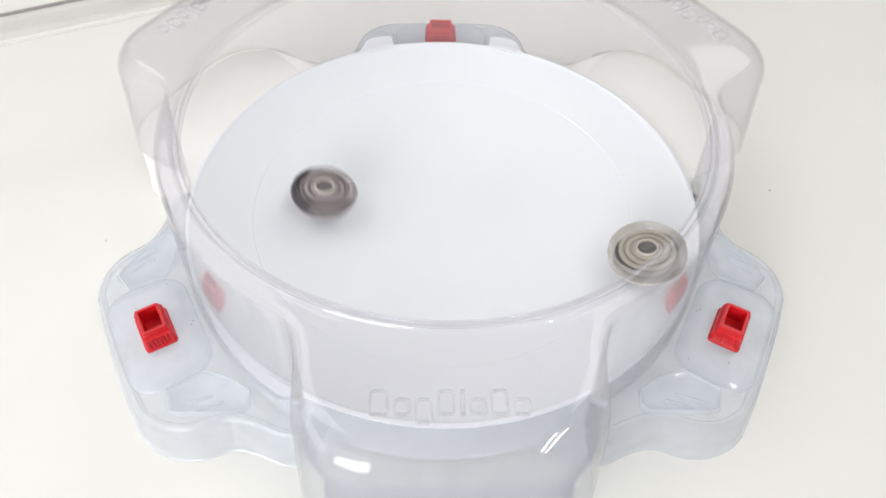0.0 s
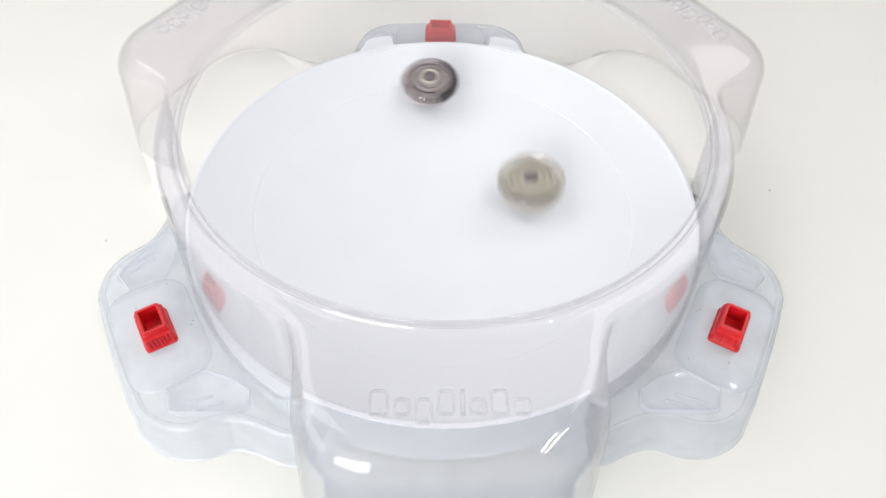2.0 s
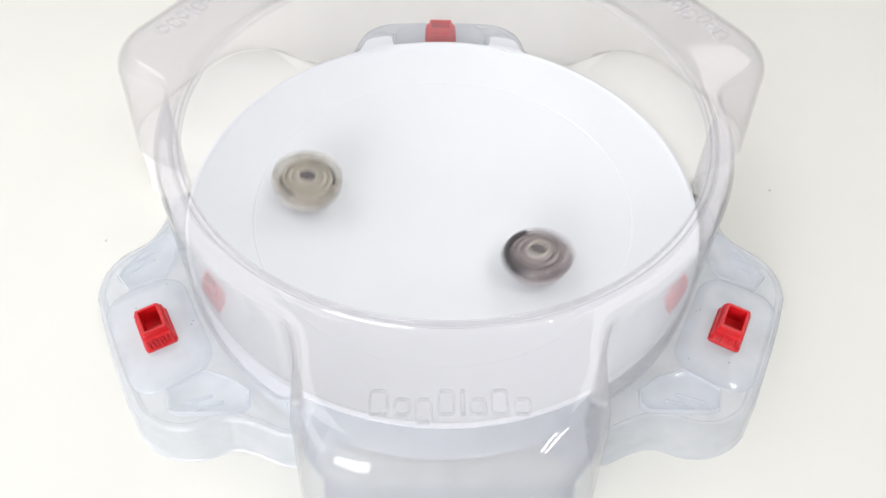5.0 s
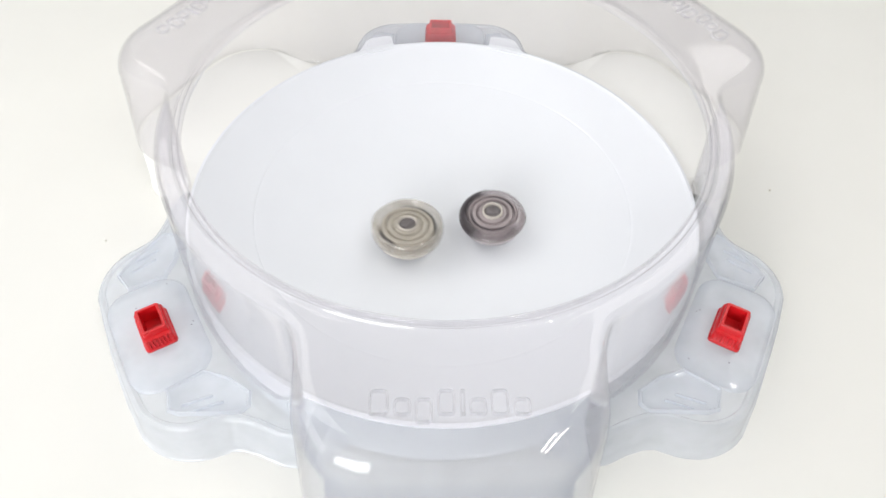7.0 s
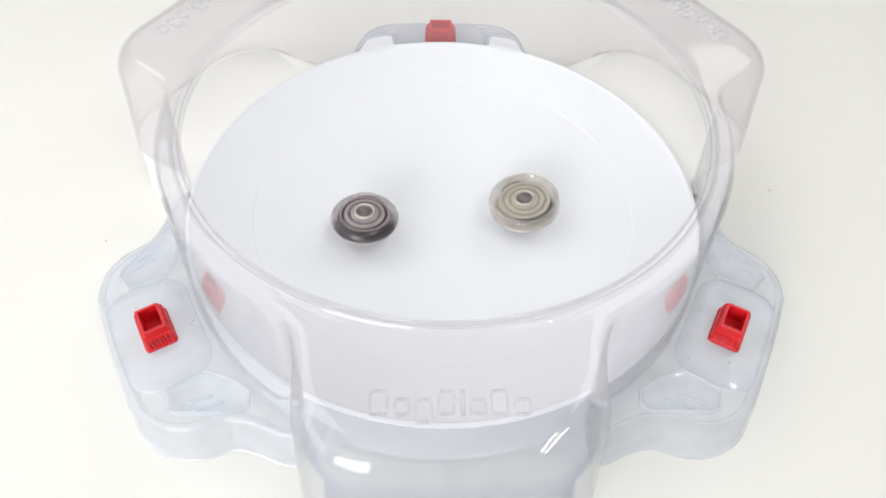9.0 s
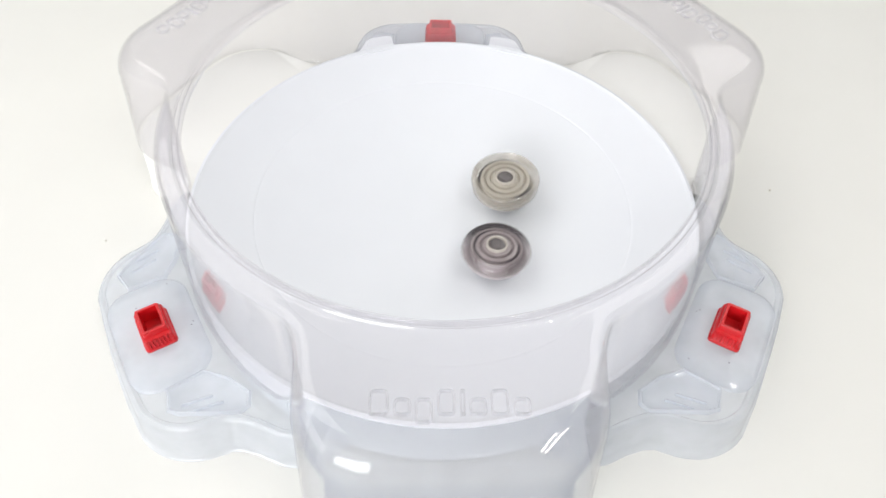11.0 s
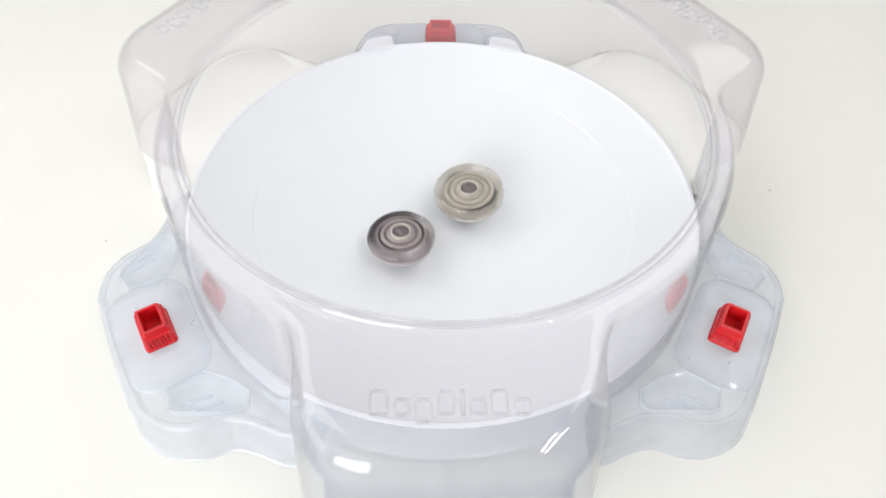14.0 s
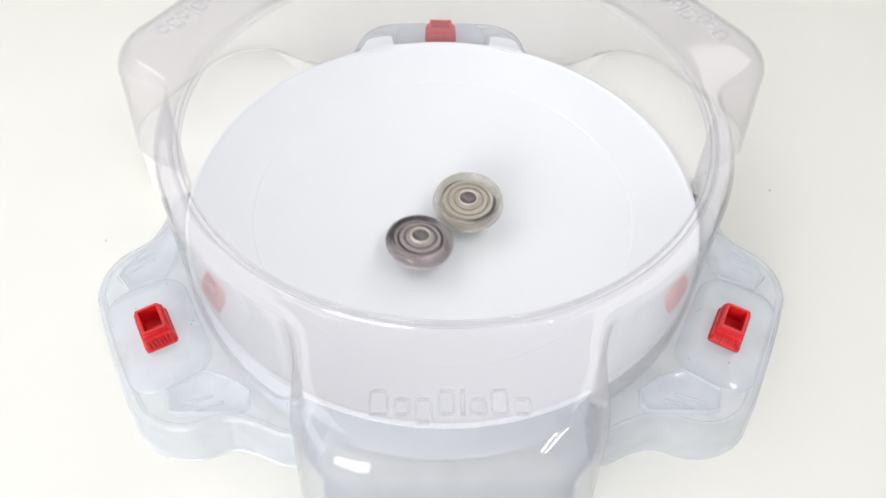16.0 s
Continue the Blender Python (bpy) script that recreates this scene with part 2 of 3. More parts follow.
def wing_outline():
    half = [(0.2240, 0.0), (0.2238, 0.02)]
    cx, cy, cr = 0.1895, 0.0365, 0.0335
    for i in range(1, 10):
        a = radians(5 + 80 * i / 9)
        half.append((cx + cr * math.cos(a), cy + cr * math.sin(a)))
    half += [(0.184, 0.0715), (0.176, 0.0765), (0.168, 0.085), (0.160, 0.0960), (0.150, 0.104), (0.132, 0.108)]
    return [(x, y) for x, y in half] + [(0.128, 0.0)] + [(x, -y) for x, y in half[:0:-1]]


def build_stadium():
    s = thing("battle_stadium", "clear and white plastic spinning-top stadium on the table", "toy stadium")
    # dish
    prof = [(BOWL_R - 0.004, 0.002), (BOWL_R + 0.001, 0.004), (BOWL_R + 0.0016, BOWL_Z - 0.003), (BOWL_R + 0.001, BOWL_Z), (BOWL_R - 0.001, BOWL_Z + 0.0004)]
    ridge = 0.1272
    radii = sorted([(BOWL_R - 0.001) * (1 - i / 120) for i in range(1, 120)] + [ridge + 0.0002 * k for k in range(-9, 10)], reverse=True)
    for r in radii:
        lift = 0.0002 / (1 + math.exp((ridge - r) / 0.0005)) - 0.00018 * math.exp(-((r - ridge) / 0.0006) ** 2)
        prof.append((r, bowl_height(r) + lift))
    prof.append((0.0008, BOWL_LOW))
    bowl = part("bowl", lathe(prof, 144), BOWL, s, "smooth white round bowl")
    c = 90
    for sg in (1, -1):
        ang = [(13.3, BOWL_R - 0.003), (13.3, 0.1800), (14.3, 0.1820), (18.4, 0.1824), (19.8, 0.1806), (23.0, 0.1690), (25.5, BOWL_R - 0.003)]
        pts = [(r * math.cos(radians(c + sg * a)), r * math.sin(radians(c + sg * a))) for a, r in ang]
        part("tab", rings([[(x, y, z) for x, y in pts] for z in (BOWL_Z - 0.0045, BOWL_Z - 0.0012, BOWL_Z)], cap_first=True, cap_last=True), BOWL, bowl)
    # flat shelf round the bowl under each bulge of the cover
    for c, mat, top, label in ((30, SHELF, SHELF_Z, "flat cream-white base shelf"), (150, SHELF, SHELF_Z, "flat cream-white base shelf"),
                               (270, FRONT_SHELF, SHELF_Z + 0.0038, "flat front base shelf, milkier and bluer than the others")):
        cols = []
        for i in range(61):
            d = radians(-29 + 58 * i / 60)
            ro = max(bulge_reach(d), BOWL_R + 0.001) + 0.0054
            pr = [(BOWL_R - 0.003, top - 0.003), (BOWL_R - 0.003, top), (ro, top), (ro + 0.0016, top - 0.0008),
                  (ro + 0.0022, top - 0.003), (ro + 0.006, 0.0040), (ro + 0.008, 0.0008)]
            cols.append([(r * math.cos(d), r * math.sin(d), z) for r, z in pr])
        sh = part("shelf", rings(list(map(list, zip(*cols))), closed=False), mat, s, label, pose(0, 0, 0, 0, 0, c))
        if mat is SHELF:
            th = sh.modifiers.new("thickness", "SOLIDIFY")
            th.thickness, th.offset = 0.0015, -1.0
    # pocket trays
    out = wing_outline()
    for c in (90, 210, 330):
        turn = pose(0, 0, 0, 0, 0, c)
        loops = [[(x, y, z) for x, y in offset_outline(out, o)] for o, z in
                 ((0.0078, 0.0006), (0.0066, 0.0014), (0.0052, 0.005), (0.0022, DECK - 0.003), (0.001, DECK - 0.0008), (-0.0008, DECK + 0.0002), (-0.0026, DECK - 0.0002), (-0.0034, DECK - 0.0014))]
        tray = part("pocket_tray", rings(loops, cap_last=True), TRAY, s, "milky clear pocket tray", turn)
        pad = [[(x + 0.1985, y, z) for x, y in offset_outline(rounded(0.0205, 0.0350, 0.012, 7), o)] for o, z in
               ((0.0040, DECK - 0.0012), (0.0034, DECK - 0.0002), (0.0022, DECK + 0.0006), (0.0002, DECK + 0.0013), (-0.0026, DECK + 0.0018), (-0.0050, DECK + 0.0020))]
        part("pad", rings(pad, cap_last=True), TRAY, tray)
        for x, y, w in ((0.1795, 0.006, 0.0004), (0.1778, 0.004, 0.0003), (0.205, -0.022, 0.0004), (0.1835, -0.031, 0.0003)):
            part("scuff", box(x - w, x + w, y - w * 0.6, y + w * 0.6, DECK + 0.0019, DECK + 0.0023, bevel=0.0001), SLOT, tray, "tiny dark scuff mark")
        for sg in (1, -1):
            corner = [(0.2055, 0.0400), (0.2085, 0.0530), (0.2040, 0.0575), (0.1745, 0.0735), (0.1685, 0.0720), (0.1650, 0.0640), (0.1720, 0.0500), (0.1830, 0.0385)]
            st = [[(x, sg * y, z) for x, y in offset_outline(corner, o)] for o, z in
                  ((0.0008, DECK - 0.0012), (0.0002, DECK + 0.0014), (-0.0003, DECK + 0.0018), (-0.0010, DECK + 0.0016), (-0.0016, DECK + 0.0004), (-0.0040, DECK - 0.0006))]
            step = part("pocket", rings(st, cap_last=True), TRAY, tray)
            for x0, x1, y in ((0.1840, 0.2010, 0.0560), (0.1800, 0.1960, 0.0625)):
                rib = [[(px, sg * py, z) for px, py in ((x0, y + h), (x1, y - 0.003 + h), (x1, y - 0.003 - h), (x0, y - h))] for h, z in
                       ((0.0008, DECK - 0.0007), (0.0006, DECK + 0.0004), (0.0002, DECK + 0.0008))]
                part("rib", rings(rib, cap_last=True), TRAY, step)
    # clear cover
    cover = part("cover", cover_mesh(), COVER, s, "clear thermoformed cover with a round opening", smooth=60)
    sol = cover.modifiers.new("thickness", "SOLIDIFY")
    sol.thickness, sol.offset = 0.0012, -1.0
    # raised lettering reduced to plain bars: (x, half width, bottom, top)
    bars = [(-0.0385, 0.0048, 0.0, 0.0125), (-0.0270, 0.0042, 0.0, 0.0085), (-0.0165, 0.0042, -0.0035, 0.0085), (-0.0055, 0.0044, 0.0, 0.0125),
            (0.0025, 0.0013, 0.0, 0.0125), (0.0100, 0.0042, 0.0, 0.0085), (0.0207, 0.0044, 0.0, 0.0125), (0.0315, 0.0044, 0.0, 0.0085)]
    for c in (0, 120, 240):
        for x, hw, y0, y1 in bars:
            hy = (y1 - y0) / 2
            hw, hy = hw * 0.88, hy * 0.95
            ol = rounded(hw, hy, min(hw, hy) * 0.6, 3)
            il = rounded(max(hw - 0.0012, 0.0003), hy - 0.0012, min(hw, hy) * 0.35, 3)
            zt = RIM_Z - 0.0025
            lp = [[(px, py, z) for px, py in o] for o, z in ((ol, zt), (offset_outline(ol, -0.0003), zt + 0.0018),
                                                           (offset_outline(il, 0.0002), zt + 0.0018), (il, zt))]
            part("raised_bar", rings(lp), EMBOSS, cover, at=pose(0, 0, 0, 0, 0, c) @ pose(0.0024 + x * 0.85, -0.1970 + (y0 + y1) / 2, 0))


# ---------------------------------------------------------------- red plugs
def plug_mesh():
    bm = bmesh.new()
    seq = [(0.0094, 0.0132, 0.0, 0.0022), (0.0094, 0.0132, 0.0018, 0.0022), (0.0086, 0.0123, 0.0026, 0.002), (0.0083, 0.0113, 0.0088, 0.0018),
           (0.0079, 0.0105, 0.0093, 0.0016), (0.0070, 0.0096, 0.0096, 0.0014), (0.0070, 0.0094, 0.0132, 0.0014), (0.0067, 0.0091, 0.0137, 0.0013),
           (0.0053, 0.0076, 0.0137, 0.0008), (0.0051, 0.0074, 0.0132, 0.0008), (0.0049, 0.0071, 0.0030, 0.0008)]
    rings([[(x, y, z) for x, y in rounded(hx, hy, r)] for hx, hy, z, r in seq], cap_first=True, cap_last=True, bm=bm)
    return bm


def build_plugs():
    first = None
    for c in (90, 210, 330):
        m = pose(0, 0, 0, 0, 0, c) @ pose(0.1985, 0, DECK + 0.0020)
        if first is None:
            first = thing("red_plug", "bright red ribbed plastic plug with square hole on a pocket tray", "plug", m, "red plugs")
            body = part("body", plug_mesh(), RED, first)
            for sg in (1, -1):
                for k in range(-3, 4):
                    part("rib", rings([[(x + k * 0.0021, sg * y, z) for x, y in ((-0.0006, yy), (0.0006, yy), (0.0006, yy + 0.0012), (-0.0006, yy + 0.0012))]
                                       for z, yy in ((0.0027, 0.0121), (0.0087, 0.0111))], cap_first=True, cap_last=True), RED, body, smooth=0)
        else:
            copy_thing(first, m)


# ---------------------------------------------------------------- spinning tops
def sector(profile, a0, a1, n=20):
    """Turned body that covers only the angles from a0 to a1, with closed ends."""
    cols = []
    for i in range(n + 1):
        q = radians(a0 + (a1 - a0) * i / n)
        cols.append([(r * math.cos(q), r * math.sin(q), z) for r, z in profile])
    return rings(cols, cap_first=True, cap_last=True)


TIP = [(0.0006, 0.0), (0.0022, 0.0008), (0.0034, 0.0030), (0.0060, 0.0050), (0.0100, 0.0085), (0.0105, 0.0110), (0.0100, 0.0140)]


def hub_parts(cap):
    part("collar", lathe([(0.0078, 0.0255), (0.0077, 0.0270), (0.0073, 0.0276), (0.0066, 0.0276), (0.0062, 0.0271), (0.0061, 0.0256)], 40), COLLAR, cap, "pale raised collar")
    part("hub", rings([[(x, y, z) for x, y in rounded(hx, hy, r)] for hx, hy, r, z in
                       ((0.0060, 0.0060, 0.0058, 0.0256), (0.0058, 0.0058, 0.0056, 0.0262), (0.0050, 0.0028, 0.002, 0.0264), (0.0046, 0.0024, 0.0018, 0.0272), (0.0040, 0.0019, 0.001, 0.0275))], cap_last=True), SLOT, cap, "dark slotted hub")


def finish_top(t, before):
    for ob in set(scene.collection.objects) - before:
        ob.data.transform(Matrix.Scale(0.885, 4))
    return t


def build_light_top():
    """Origin at the tip. A raised beige disc over a lower, wide translucent ring with three soft lobes."""
    t = thing("spinning_top", "beige and silver plastic battle top spinning in the white bowl", "spinning top")
    before = set(scene.collection.objects)
    part("tip", lathe(TIP, 40), BLACK, t, "dark conical tip")
    part("disc", lathe([(0.0102, 0.0105), (0.0205, 0.0110), (0.0222, 0.0122), (0.0226, 0.0160), (0.0215, 0.0172), (0.0102, 0.0176)], 64), LIGHT_SKIRT, t, "beige weight disc")

    def lobe(a, r, z):
        return r * (1 + 0.016 * math.cos(3 * a) * max(0.0, (r - 0.018) / 0.009))
    part("blade_ring", lathe([(0.0190, 0.0172), (0.0247, 0.0170), (0.0256, 0.0180), (0.0259, 0.0240), (0.0254, 0.0264), (0.0246, 0.0274),
                              (0.0235, 0.0272), (0.0223, 0.0256), (0.0211, 0.0234), (0.0201, 0.0220), (0.0190, 0.0218)], 96, lobe), LIGHT_RING, t, "translucent pale outer ring")
    part("clear_edge", lathe([(0.0253, 0.0176), (0.0260, 0.0182), (0.0264, 0.0230), (0.0260, 0.0258), (0.0254, 0.0264)], 96, lobe), EDGE, t, "clear outer edge")
    for k in range(3):
        part("blade", sector([(0.0222, 0.0230), (0.0247, 0.0255), (0.0249, 0.0276), (0.0239, 0.0282), (0.0225, 0.0266)], 120 * k + 10, 120 * k + 72), LIGHT_RING, t)
    cap = part("core", lathe([(0.0180, 0.0170), (0.0190, 0.0205), (0.0193, 0.0230), (0.0188, 0.0246), (0.0176, 0.0252), (0.0164, 0.0250), (0.0159, 0.0230), (0.0150, 0.0229),
                              (0.0143, 0.0248), (0.0118, 0.0252), (0.0111, 0.0236), (0.0103, 0.0236), (0.0096, 0.0253), (0.0082, 0.0256), (0.0060, 0.0256)], 72), LIGHT_CORE, t)
    hub_parts(cap)
    # solid black strips in the gap round the core paint in its shade
    for q, w in ((-52, 104), (150, 50)):
        part("gap_shade", sector([(0.0188, 0.0216), (0.0210, 0.0218), (0.0209, 0.0236), (0.0194, 0.0242)], q, q + w), BLACK, cap, "black strip in the gap beside the core, as shade")
    return finish_top(t, before)


def build_dark_top():
    """Origin at the tip. A domed mauve-grey core in a sloping smoky ring, darker over one broad blade."""
    t = thing("spinning_top", "smoky dark grey battle top spinning in the white bowl", "spinning top")
    before = set(scene.collection.objects)
    part("tip", lathe(TIP, 40), BLACK, t, "dark conical tip")
    part("disc", lathe([(0.0102, 0.0090), (0.0190, 0.0112), (0.0215, 0.0128), (0.0222, 0.0158), (0.0210, 0.0170), (0.0102, 0.0174)], 64), DARK_SKIRT, t, "mauve-grey weight disc")

    def lobe(a, r, z):
        return r * (1 + 0.014 * math.cos(4 * a) * max(0.0, (r - 0.016) / 0.009))
    part("blade_ring", lathe([(0.0165, 0.0185), (0.0226, 0.0179), (0.0240, 0.0187), (0.0244, 0.0205), (0.0236, 0.0231), (0.0218, 0.0251),
                              (0.0206, 0.0258), (0.0198, 0.0253), (0.0190, 0.0243), (0.0165, 0.0239)], 96, lobe), DARK_RING, t, "translucent smoky outer ring")
    part("clear_edge", lathe([(0.0236, 0.0185), (0.0247, 0.0191), (0.0249, 0.0205), (0.0242, 0.0225), (0.0236, 0.0230)], 96, lobe), EDGE, t, "clear outer edge")
    outer = [(0.0196, 0.0251), (0.0206, 0.0261), (0.0221, 0.0254), (0.0240, 0.0233), (0.0248, 0.0207), (0.0245, 0.0187), (0.0228, 0.0177), (0.0196, 0.0183)]
    part("blade", sector(outer, -64, 64, 28), DARK_BLADE, t, "broad dark smoky blade")
    part("blade", sector([(r - 0.0006, z) for r, z in outer], 150, 192, 12), DARK_SKIRT, t)
    cap = part("core", lathe([(0.0180, 0.0170), (0.0188, 0.0215), (0.0186, 0.0234), (0.0178, 0.0241), (0.0169, 0.0240), (0.0161, 0.0226), (0.0153, 0.0227),
                              (0.0147, 0.0246), (0.0136, 0.0251), (0.0123, 0.0250), (0.0116, 0.0234), (0.0107, 0.0234), (0.0100, 0.0252), (0.0084, 0.0256), (0.0060, 0.0256)], 72), DARK_CORE, t)
    # dark strips laid into the core's turned channel stand for its shade
    for q, w in ((20, 110), (205, 80)):
        part("groove_shade", sector([(0.0152, 0.0225), (0.0166, 0.0225), (0.0165, 0.0240), (0.0153, 0.0239)], q, q + w), DARK_BLADE, cap, "dark curved strip in the groove, as shade")
    hub_parts(cap)
    return finish_top(t, before)


def build_cord():
    """The strip of a launcher, pulled away as the clip begins."""
    c = thing("launcher_ripcord", "clear plastic launcher strip with white edge being pulled away", "ripcord")
    part("strip", box(-0.35, 0.35, -0.0165, 0.018, -0.0012, 0.0012, bevel=0.0008), CORD, c)
    part("edge", box(-0.35, 0.35, 0.018, 0.0200, -0.0012, 0.0012, bevel=0.0005), STEEL, c, "grey far edge")
    part("rack", box(-0.35, 0.35, -0.0195, -0.0165, -0.0016, 0.0016, bevel=0.0005), TABLE, c, "pale edge with fine teeth")
    return c


build_room()
build_table()
build_stadium()
build_plugs()
light_top = build_light_top()
dark_top = build_dark_top()
ripcord = build_cord()
build_crumbs()


# ---------------------------------------------------------------- movement
def spun(rows, turn, lean0, lean1, slow, phases=()):
    """Poses at every thirtieth of a second along the points (seconds, x, y): upright on the bowl, spinning, with a slow wobble.
    phases: (seconds, degrees) through which the spin passes; it runs a little faster or slower between them."""
    spin_k, spin_a = [0], [phases[0][1] if phases else 0]
    for sec, deg in phases[1:]:
        n = round(sec * FPS) - spin_k[-1]
        whole = round((spin_a[-1] + turn * n - deg) / 360)
        spin_k.append(spin_k[-1] + n)
        spin_a.append(deg + 360 * whole)
    if not phases:
        spin_k.append(480)
        spin_a.append(turn * 480)
    ts, xs, ys = (np.array(c) for c in zip(*rows))
    vx, vy = np.gradient(xs, ts), np.gradient(ys, ts)
    made = []
    for k in range(int(16.0 * FPS) + 1):
        t = k / FPS
        i = int(min(max(np.searchsorted(ts, t, side="right") - 1, 0), len(ts) - 2))
        h = ts[i + 1] - ts[i]
        u = (t - ts[i]) / h
        a, b, c, d = 2 * u**3 - 3 * u**2 + 1, u**3 - 2 * u**2 + u, 3 * u**2 - 2 * u**3, u**3 - u**2
        x = a * xs[i] + b * h * vx[i] + c * xs[i + 1] + d * h * vx[i + 1]
        y = a * ys[i] + b * h * vy[i] + c * ys[i + 1] + d * h * vy[i + 1]
        r = math.hypot(x, y)
        slope = (bowl_height(r + 0.001) - bowl_height(max(r - 0.001, 0))) / 0.002
        lean = radians(lean0 + (lean1 - lean0) * t / 16.0)
        w = 2 * math.pi * t / slow
        up = Vector((-slope * x / max(r, 1e-6) + lean * math.cos(w), -slope * y / max(r, 1e-6) + lean * math.sin(w), 1)).normalized()
        m = Matrix.Translation((x, y, bowl_height(r) + 0.0006)) @ Vector((0, 0, 1)).rotation_difference(up).to_matrix().to_4x4() @ Matrix.Rotation(radians(np.interp(k, spin_k, spin_a)), 4, "Z")
        made.append((t, m))
    return made


def motions():
    walk(dark_top, spun([
        (0.00, -0.0821, -0.0026), (0.10, -0.0690, -0.0483), (0.20, -0.0447, -0.0889), (0.30, -0.0082, -0.1056), (0.40, 0.0361, -0.1012),
        (0.50, 0.0609, -0.1005), (0.60, 0.0697, -0.0874), (0.70, 0.0624, -0.0486), (0.80, 0.0272, -0.0070), (0.90, -0.0213, 0.0210),
        (1.00, -0.0685, 0.0283), (1.10, -0.1023, 0.0187), (1.20, -0.1148, -0.0123), (1.30, -0.1082, -0.0449), (1.40, -0.0858, -0.0782),
        (1.50, -0.0438, -0.0910), (1.60, 0.0042, -0.0670), (1.70, 0.0354, -0.0208), (1.80, 0.0416, 0.0349), (1.90, 0.0252, 0.0840),
        (2.00, -0.0092, 0.1128), (2.10, -0.0461, 0.0999), (2.20, -0.0752, 0.0551), (2.30, -0.0805, -0.0012), (2.40, -0.0589, -0.0691),
        (2.50, -0.0129, -0.0985), (2.60, 0.0400, -0.0929), (2.70, 0.0845, -0.0633), (2.80, 0.1110, -0.0132), (2.90, 0.1127, 0.0390),
        (3.00, 0.0830, 0.0794), (3.10, 0.0339, 0.0973), (3.20, -0.0193, 0.0852), (3.30, -0.0611, 0.0448), (3.40, -0.0785, -0.0121),
        (3.50, -0.0686, -0.0609), (3.60, -0.0340, -0.0969), (3.70, 0.0025, -0.1077), (3.80, 0.0415, -0.1014), (3.90, 0.0760, -0.0714),
        (4.00, 0.0815, -0.0253), (4.10, 0.0604, 0.0206), (4.20, 0.0192, 0.0503), (4.35, -0.0223, 0.0528), (4.50, -0.0628, 0.0232),
        (4.65, -0.0664, -0.0332), (4.80, -0.0226, -0.0761), (4.95, 0.0417, -0.0714), (5.10, 0.0824, -0.0188), (5.25, 0.0705, 0.0475),
        (5.40, 0.0134, 0.0835), (5.55, -0.0511, 0.0660), (5.70, -0.0816, 0.0078), (5.85, -0.0603, -0.0532), (6.00, -0.0024, -0.0790),
        (6.15, 0.0554, -0.0551), (6.30, 0.0806, 0.0110), (6.40, 0.0690, 0.0135), (6.50, 0.0438, -0.0026), (6.60, 0.0611, -0.0112),
        (6.70, 0.0774, -0.0088), (6.90, 0.0492, -0.0029), (7.00, 0.0327, -0.0207), (7.10, 0.0520, -0.0325), (7.30, 0.0645, -0.0213),
        (7.50, 0.0175, -0.0228), (7.70, 0.0111, -0.0591), (7.90, 0.0243, -0.0628), (8.00, 0.0194, -0.0419), (8.10, 0.0006, -0.0263),
        (8.30, -0.0242, -0.0549), (8.50, -0.0157, -0.0593), (8.70, -0.0135, -0.0253), (8.90, -0.0446, -0.0191), (9.00, -0.0522, -0.0245),
        (9.10, -0.0449, -0.0300), (9.20, -0.0310, -0.0294), (9.46, -0.0523, -0.0082), (9.72, -0.0462, 0.0303), (9.99, -0.0141, 0.0542),
        (10.25, 0.0259, 0.0497), (10.51, 0.0528, 0.0196), (10.78, 0.0536, -0.0214), (11.04, 0.0270, -0.0551), (11.30, -0.0191, -0.0582),
        (11.40, -0.0227, -0.0491), (11.50, -0.0255, -0.0387), (11.70, -0.0353, -0.0076), (11.90, -0.0563, 0.0126), (12.10, -0.0432, 0.0084),
        (12.30, -0.0253, 0.0313), (12.50, -0.0101, 0.0436), (12.70, 0.0108, 0.0252), (12.90, 0.0388, 0.0193), (13.10, 0.0437, 0.0088),
        (13.30, 0.0292, -0.0194), (13.50, 0.0072, -0.0465), (13.70, -0.0099, -0.0614), (13.90, -0.0217, -0.0526), (14.10, -0.0311, -0.0258),
        (14.30, -0.0358, 0.0075), (14.50, -0.0337, 0.0283), (14.70, -0.0148, 0.0263), (14.80, -0.0026, 0.0161), (14.90, 0.0161, 0.0161),
        (15.00, 0.0288, 0.0081), (15.10, 0.0367, 0.0002), (15.20, 0.0474, -0.0140), (15.30, 0.0431, -0.0248), (15.40, 0.0396, -0.0367),
        (15.50, 0.0294, -0.0469), (15.60, 0.0229, -0.0582), (15.70, 0.0134, -0.0648), (15.80, 0.0034, -0.0636), (15.90, -0.0082, -0.0569),
        (16.00, -0.0168, -0.0443),
    ], 76, 1.5, 4, 0.55, [
        (0.0, 190), (0.5, 90), (1.0, 330), (1.5, 120), (2.0, 0), (2.5, 90), (3.0, 250), (3.5, 215), (4.0, 110), (6.5, 265), (7.0, 170), (7.5, 270), (8.0, 325),
        (8.5, 330), (9.0, 275), (11.5, 130), (12.0, 290), (12.5, 180), (13.0, 215), (13.5, 110), (14.0, 130), (14.5, 140), (15.0, 330), (15.5, 335), (16.0, 125)]))
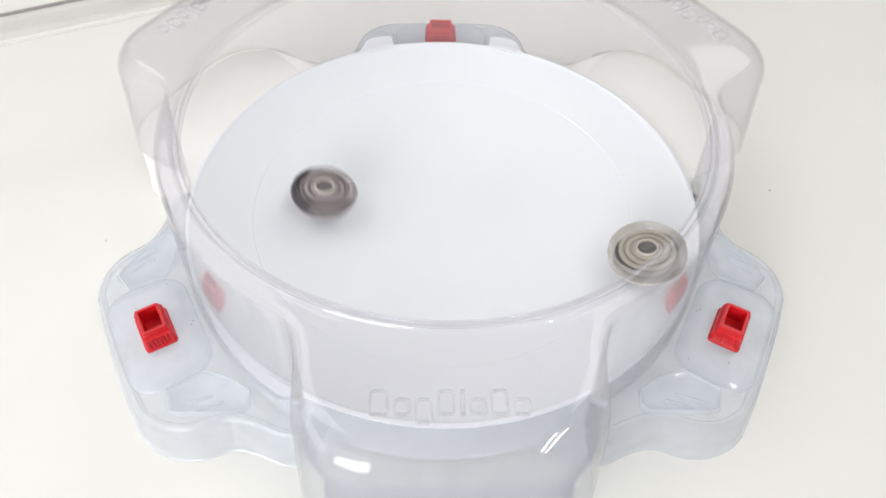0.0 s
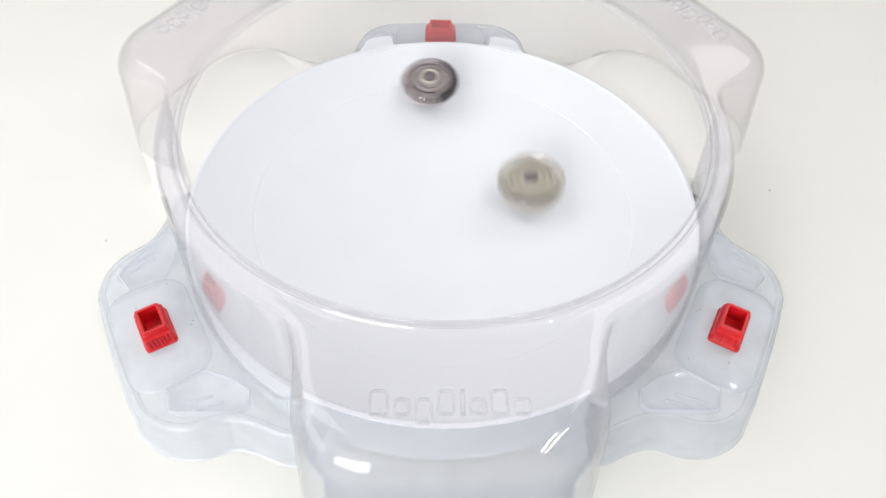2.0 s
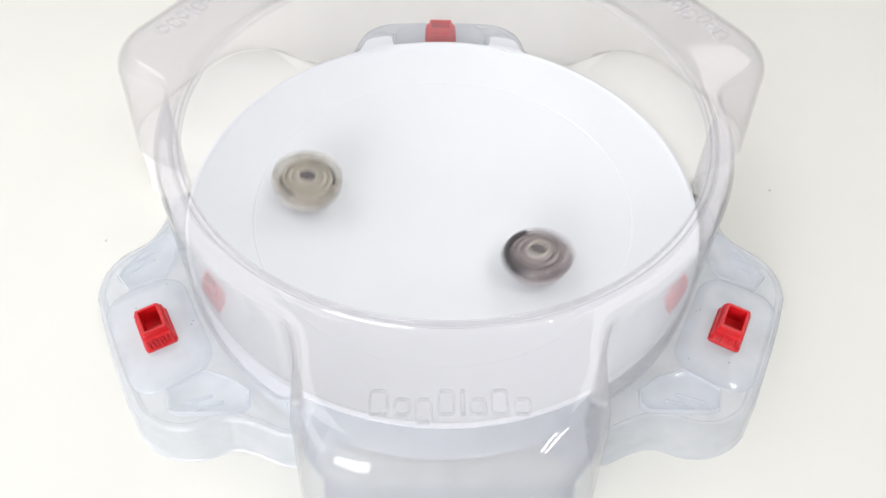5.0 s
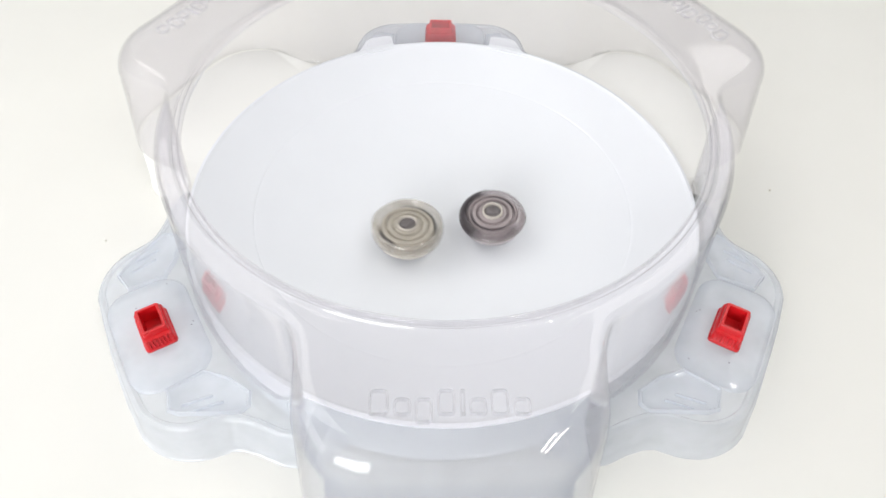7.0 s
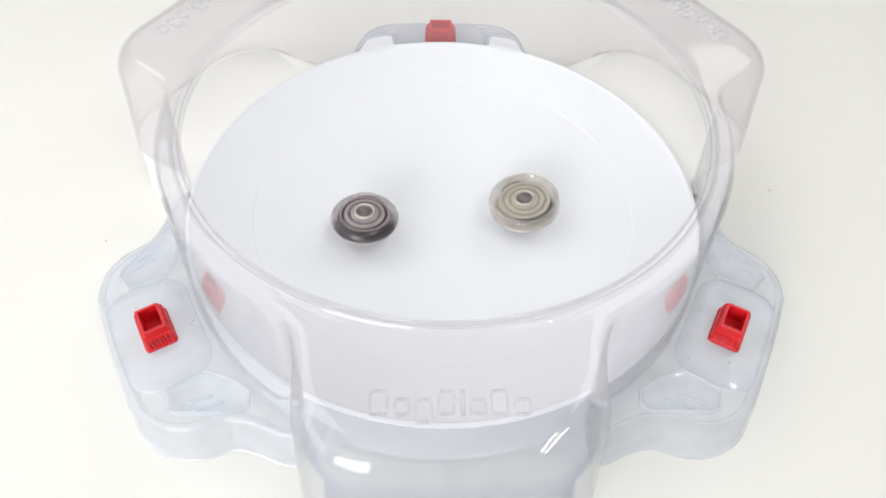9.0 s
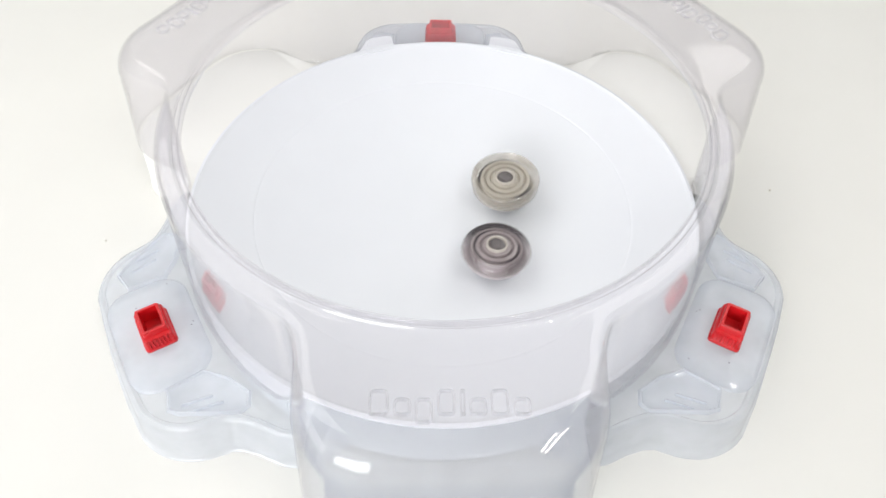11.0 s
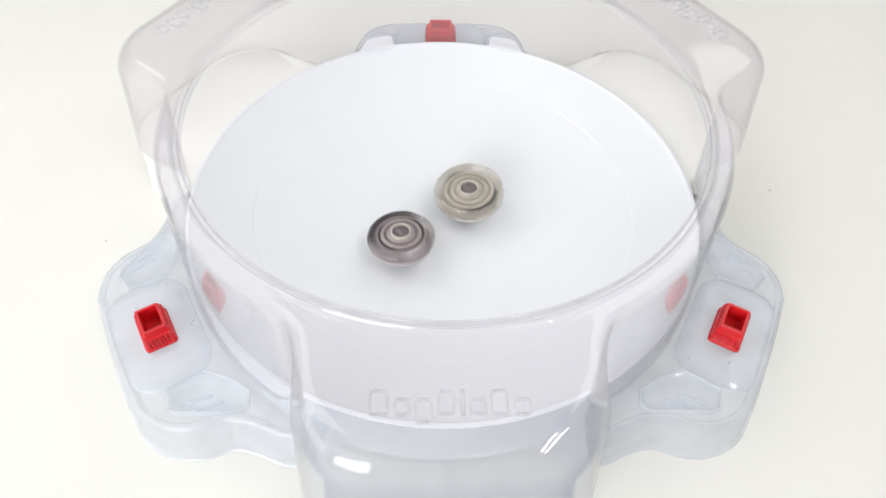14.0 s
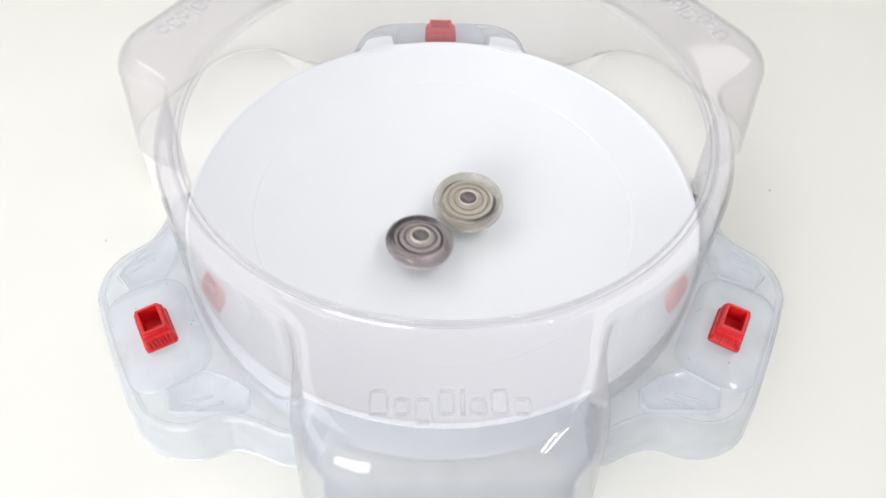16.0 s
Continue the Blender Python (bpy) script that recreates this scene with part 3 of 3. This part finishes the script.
    walk(light_top, spun([
        (0.00, 0.1257, -0.0644), (0.10, 0.1223, -0.0661), (0.20, 0.1138, -0.0614), (0.30, 0.0919, -0.0572), (0.40, 0.0634, -0.0475),
        (0.50, 0.0213, -0.0168), (0.60, -0.0294, 0.0078), (0.70, -0.0803, -0.0036), (0.80, -0.1108, -0.0488), (0.90, -0.0586, -0.0993),
        (1.00, -0.0014, -0.1157), (1.10, 0.0513, -0.0903), (1.20, 0.0624, -0.0162), (1.30, 0.0194, 0.0570), (1.40, -0.0464, 0.0822),
        (1.50, -0.1042, 0.0601), (1.60, -0.1164, -0.0236), (1.70, -0.0741, -0.0910), (1.80, -0.0136, -0.1047), (1.90, 0.0411, -0.0713),
        (2.00, 0.0611, 0.0077), (2.10, 0.0313, 0.0838), (2.20, -0.0353, 0.1184), (2.30, -0.0900, 0.0717), (2.40, -0.1039, 0.0326),
        (2.50, -0.0756, -0.0056), (2.60, -0.0279, -0.0135), (2.70, 0.0235, 0.0134), (2.80, 0.0523, 0.0650), (2.90, 0.0396, 0.1106),
        (3.00, -0.0183, 0.0893), (3.10, -0.0415, 0.0583), (3.20, -0.0239, 0.0105), (3.30, 0.0168, -0.0179), (3.40, 0.0651, -0.0152),
        (3.50, 0.0913, 0.0162), (3.60, 0.0841, 0.0512), (3.70, 0.0460, 0.0600), (3.80, 0.0128, 0.0318), (3.90, -0.0019, -0.0130),
        (4.00, 0.0061, -0.0557), (4.10, 0.0323, -0.0786), (4.20, 0.0637, -0.0726), (4.35, 0.0968, -0.0154), (4.50, 0.0802, 0.0538),
        (4.65, 0.0219, 0.0932), (4.80, -0.0472, 0.0827), (4.95, -0.0907, 0.0283), (5.10, -0.0857, -0.0410), (5.25, -0.0348, -0.0884),
        (5.40, 0.0347, -0.0884), (5.55, 0.0854, -0.0410), (5.70, 0.0900, 0.0280), (5.85, 0.0463, 0.0810), (6.00, -0.0209, 0.0895),
        (6.15, -0.0745, 0.0501), (6.30, -0.0880, -0.0058), (6.40, -0.0587, -0.0298), (6.50, -0.0212, -0.0350), (6.60, -0.0273, -0.0340),
        (6.70, -0.0375, -0.0403), (6.90, -0.0219, -0.0456), (7.00, -0.0239, -0.0339), (7.10, -0.0486, -0.0254), (7.30, -0.0613, -0.0300),
        (7.50, -0.0393, -0.0176), (7.70, -0.0521, 0.0206), (7.90, -0.0534, 0.0257), (8.00, -0.0383, 0.0228), (8.10, -0.0176, 0.0198),
        (8.30, -0.0012, 0.0680), (8.50, 0.0028, 0.0707), (8.70, 0.0126, 0.0239), (8.90, 0.0458, -0.0002), (9.00, 0.0558, -0.0108),
        (9.10, 0.0566, -0.0207), (9.20, 0.0539, -0.0314), (9.46, 0.0078, -0.0558), (9.72, -0.0313, -0.0415), (9.99, -0.0498, -0.0070),
        (10.25, -0.0399, 0.0301), (10.51, -0.0069, 0.0493), (10.78, 0.0291, 0.0386), (11.04, 0.0437, 0.0061), (11.30, 0.0296, -0.0133),
        (11.40, 0.0296, -0.0120), (11.50, 0.0278, -0.0120), (11.70, 0.0141, -0.0191), (11.90, 0.0173, -0.0276), (12.10, 0.0086, -0.0251),
        (12.30, 0.0158, -0.0466), (12.50, 0.0223, -0.0536), (12.70, 0.0126, -0.0395), (12.90, -0.0134, -0.0337), (13.10, -0.0336, -0.0283),
        (13.30, -0.0341, -0.0162), (13.50, -0.0183, 0.0018), (13.70, -0.0007, 0.0135), (13.90, 0.0150, 0.0084), (14.10, 0.0198, -0.0093),
        (14.30, 0.0181, -0.0301), (14.50, 0.0090, -0.0441), (14.70, -0.0047, -0.0395), (14.80, -0.0117, -0.0324), (14.90, -0.0222, -0.0303),
        (15.00, -0.0292, -0.0293), (15.10, -0.0337, -0.0271), (15.20, -0.0312, -0.0209), (15.30, -0.0234, -0.0170), (15.40, -0.0127, -0.0143),
        (15.50, -0.0037, -0.0080), (15.60, 0.0036, -0.0042), (15.70, 0.0092, 0.0008), (15.80, 0.0129, 0.0008), (15.90, 0.0154, -0.0055),
        (16.00, 0.0163, -0.0080),
    ], 76, 1, 3, 0.62, [
        (0.0, 200), (2.0, 270), (3.5, 230), (4.0, 225), (6.5, 320), (8.0, 215), (8.5, 330), (9.0, 300), (12.5, 280), (13.0, 60), (14.0, 310), (14.5, 345), (15.0, 80),
        (15.5, 280), (16.0, 320)]))
    away = pose(-0.45, 0.56, 0.0018, 0, 0, 20)
    walk(ripcord, [(0.0, pose(-0.272, 0.1213, 0.10, 0, 0, 23.8)), (0.0333, pose(-0.277, 0.1265, 0.101, 0, 0, 23.8)), (0.1, pose(-0.45, 0.52, 0.10, 0, 0, 21)), (0.3, away), (16.0, away)])


motions()
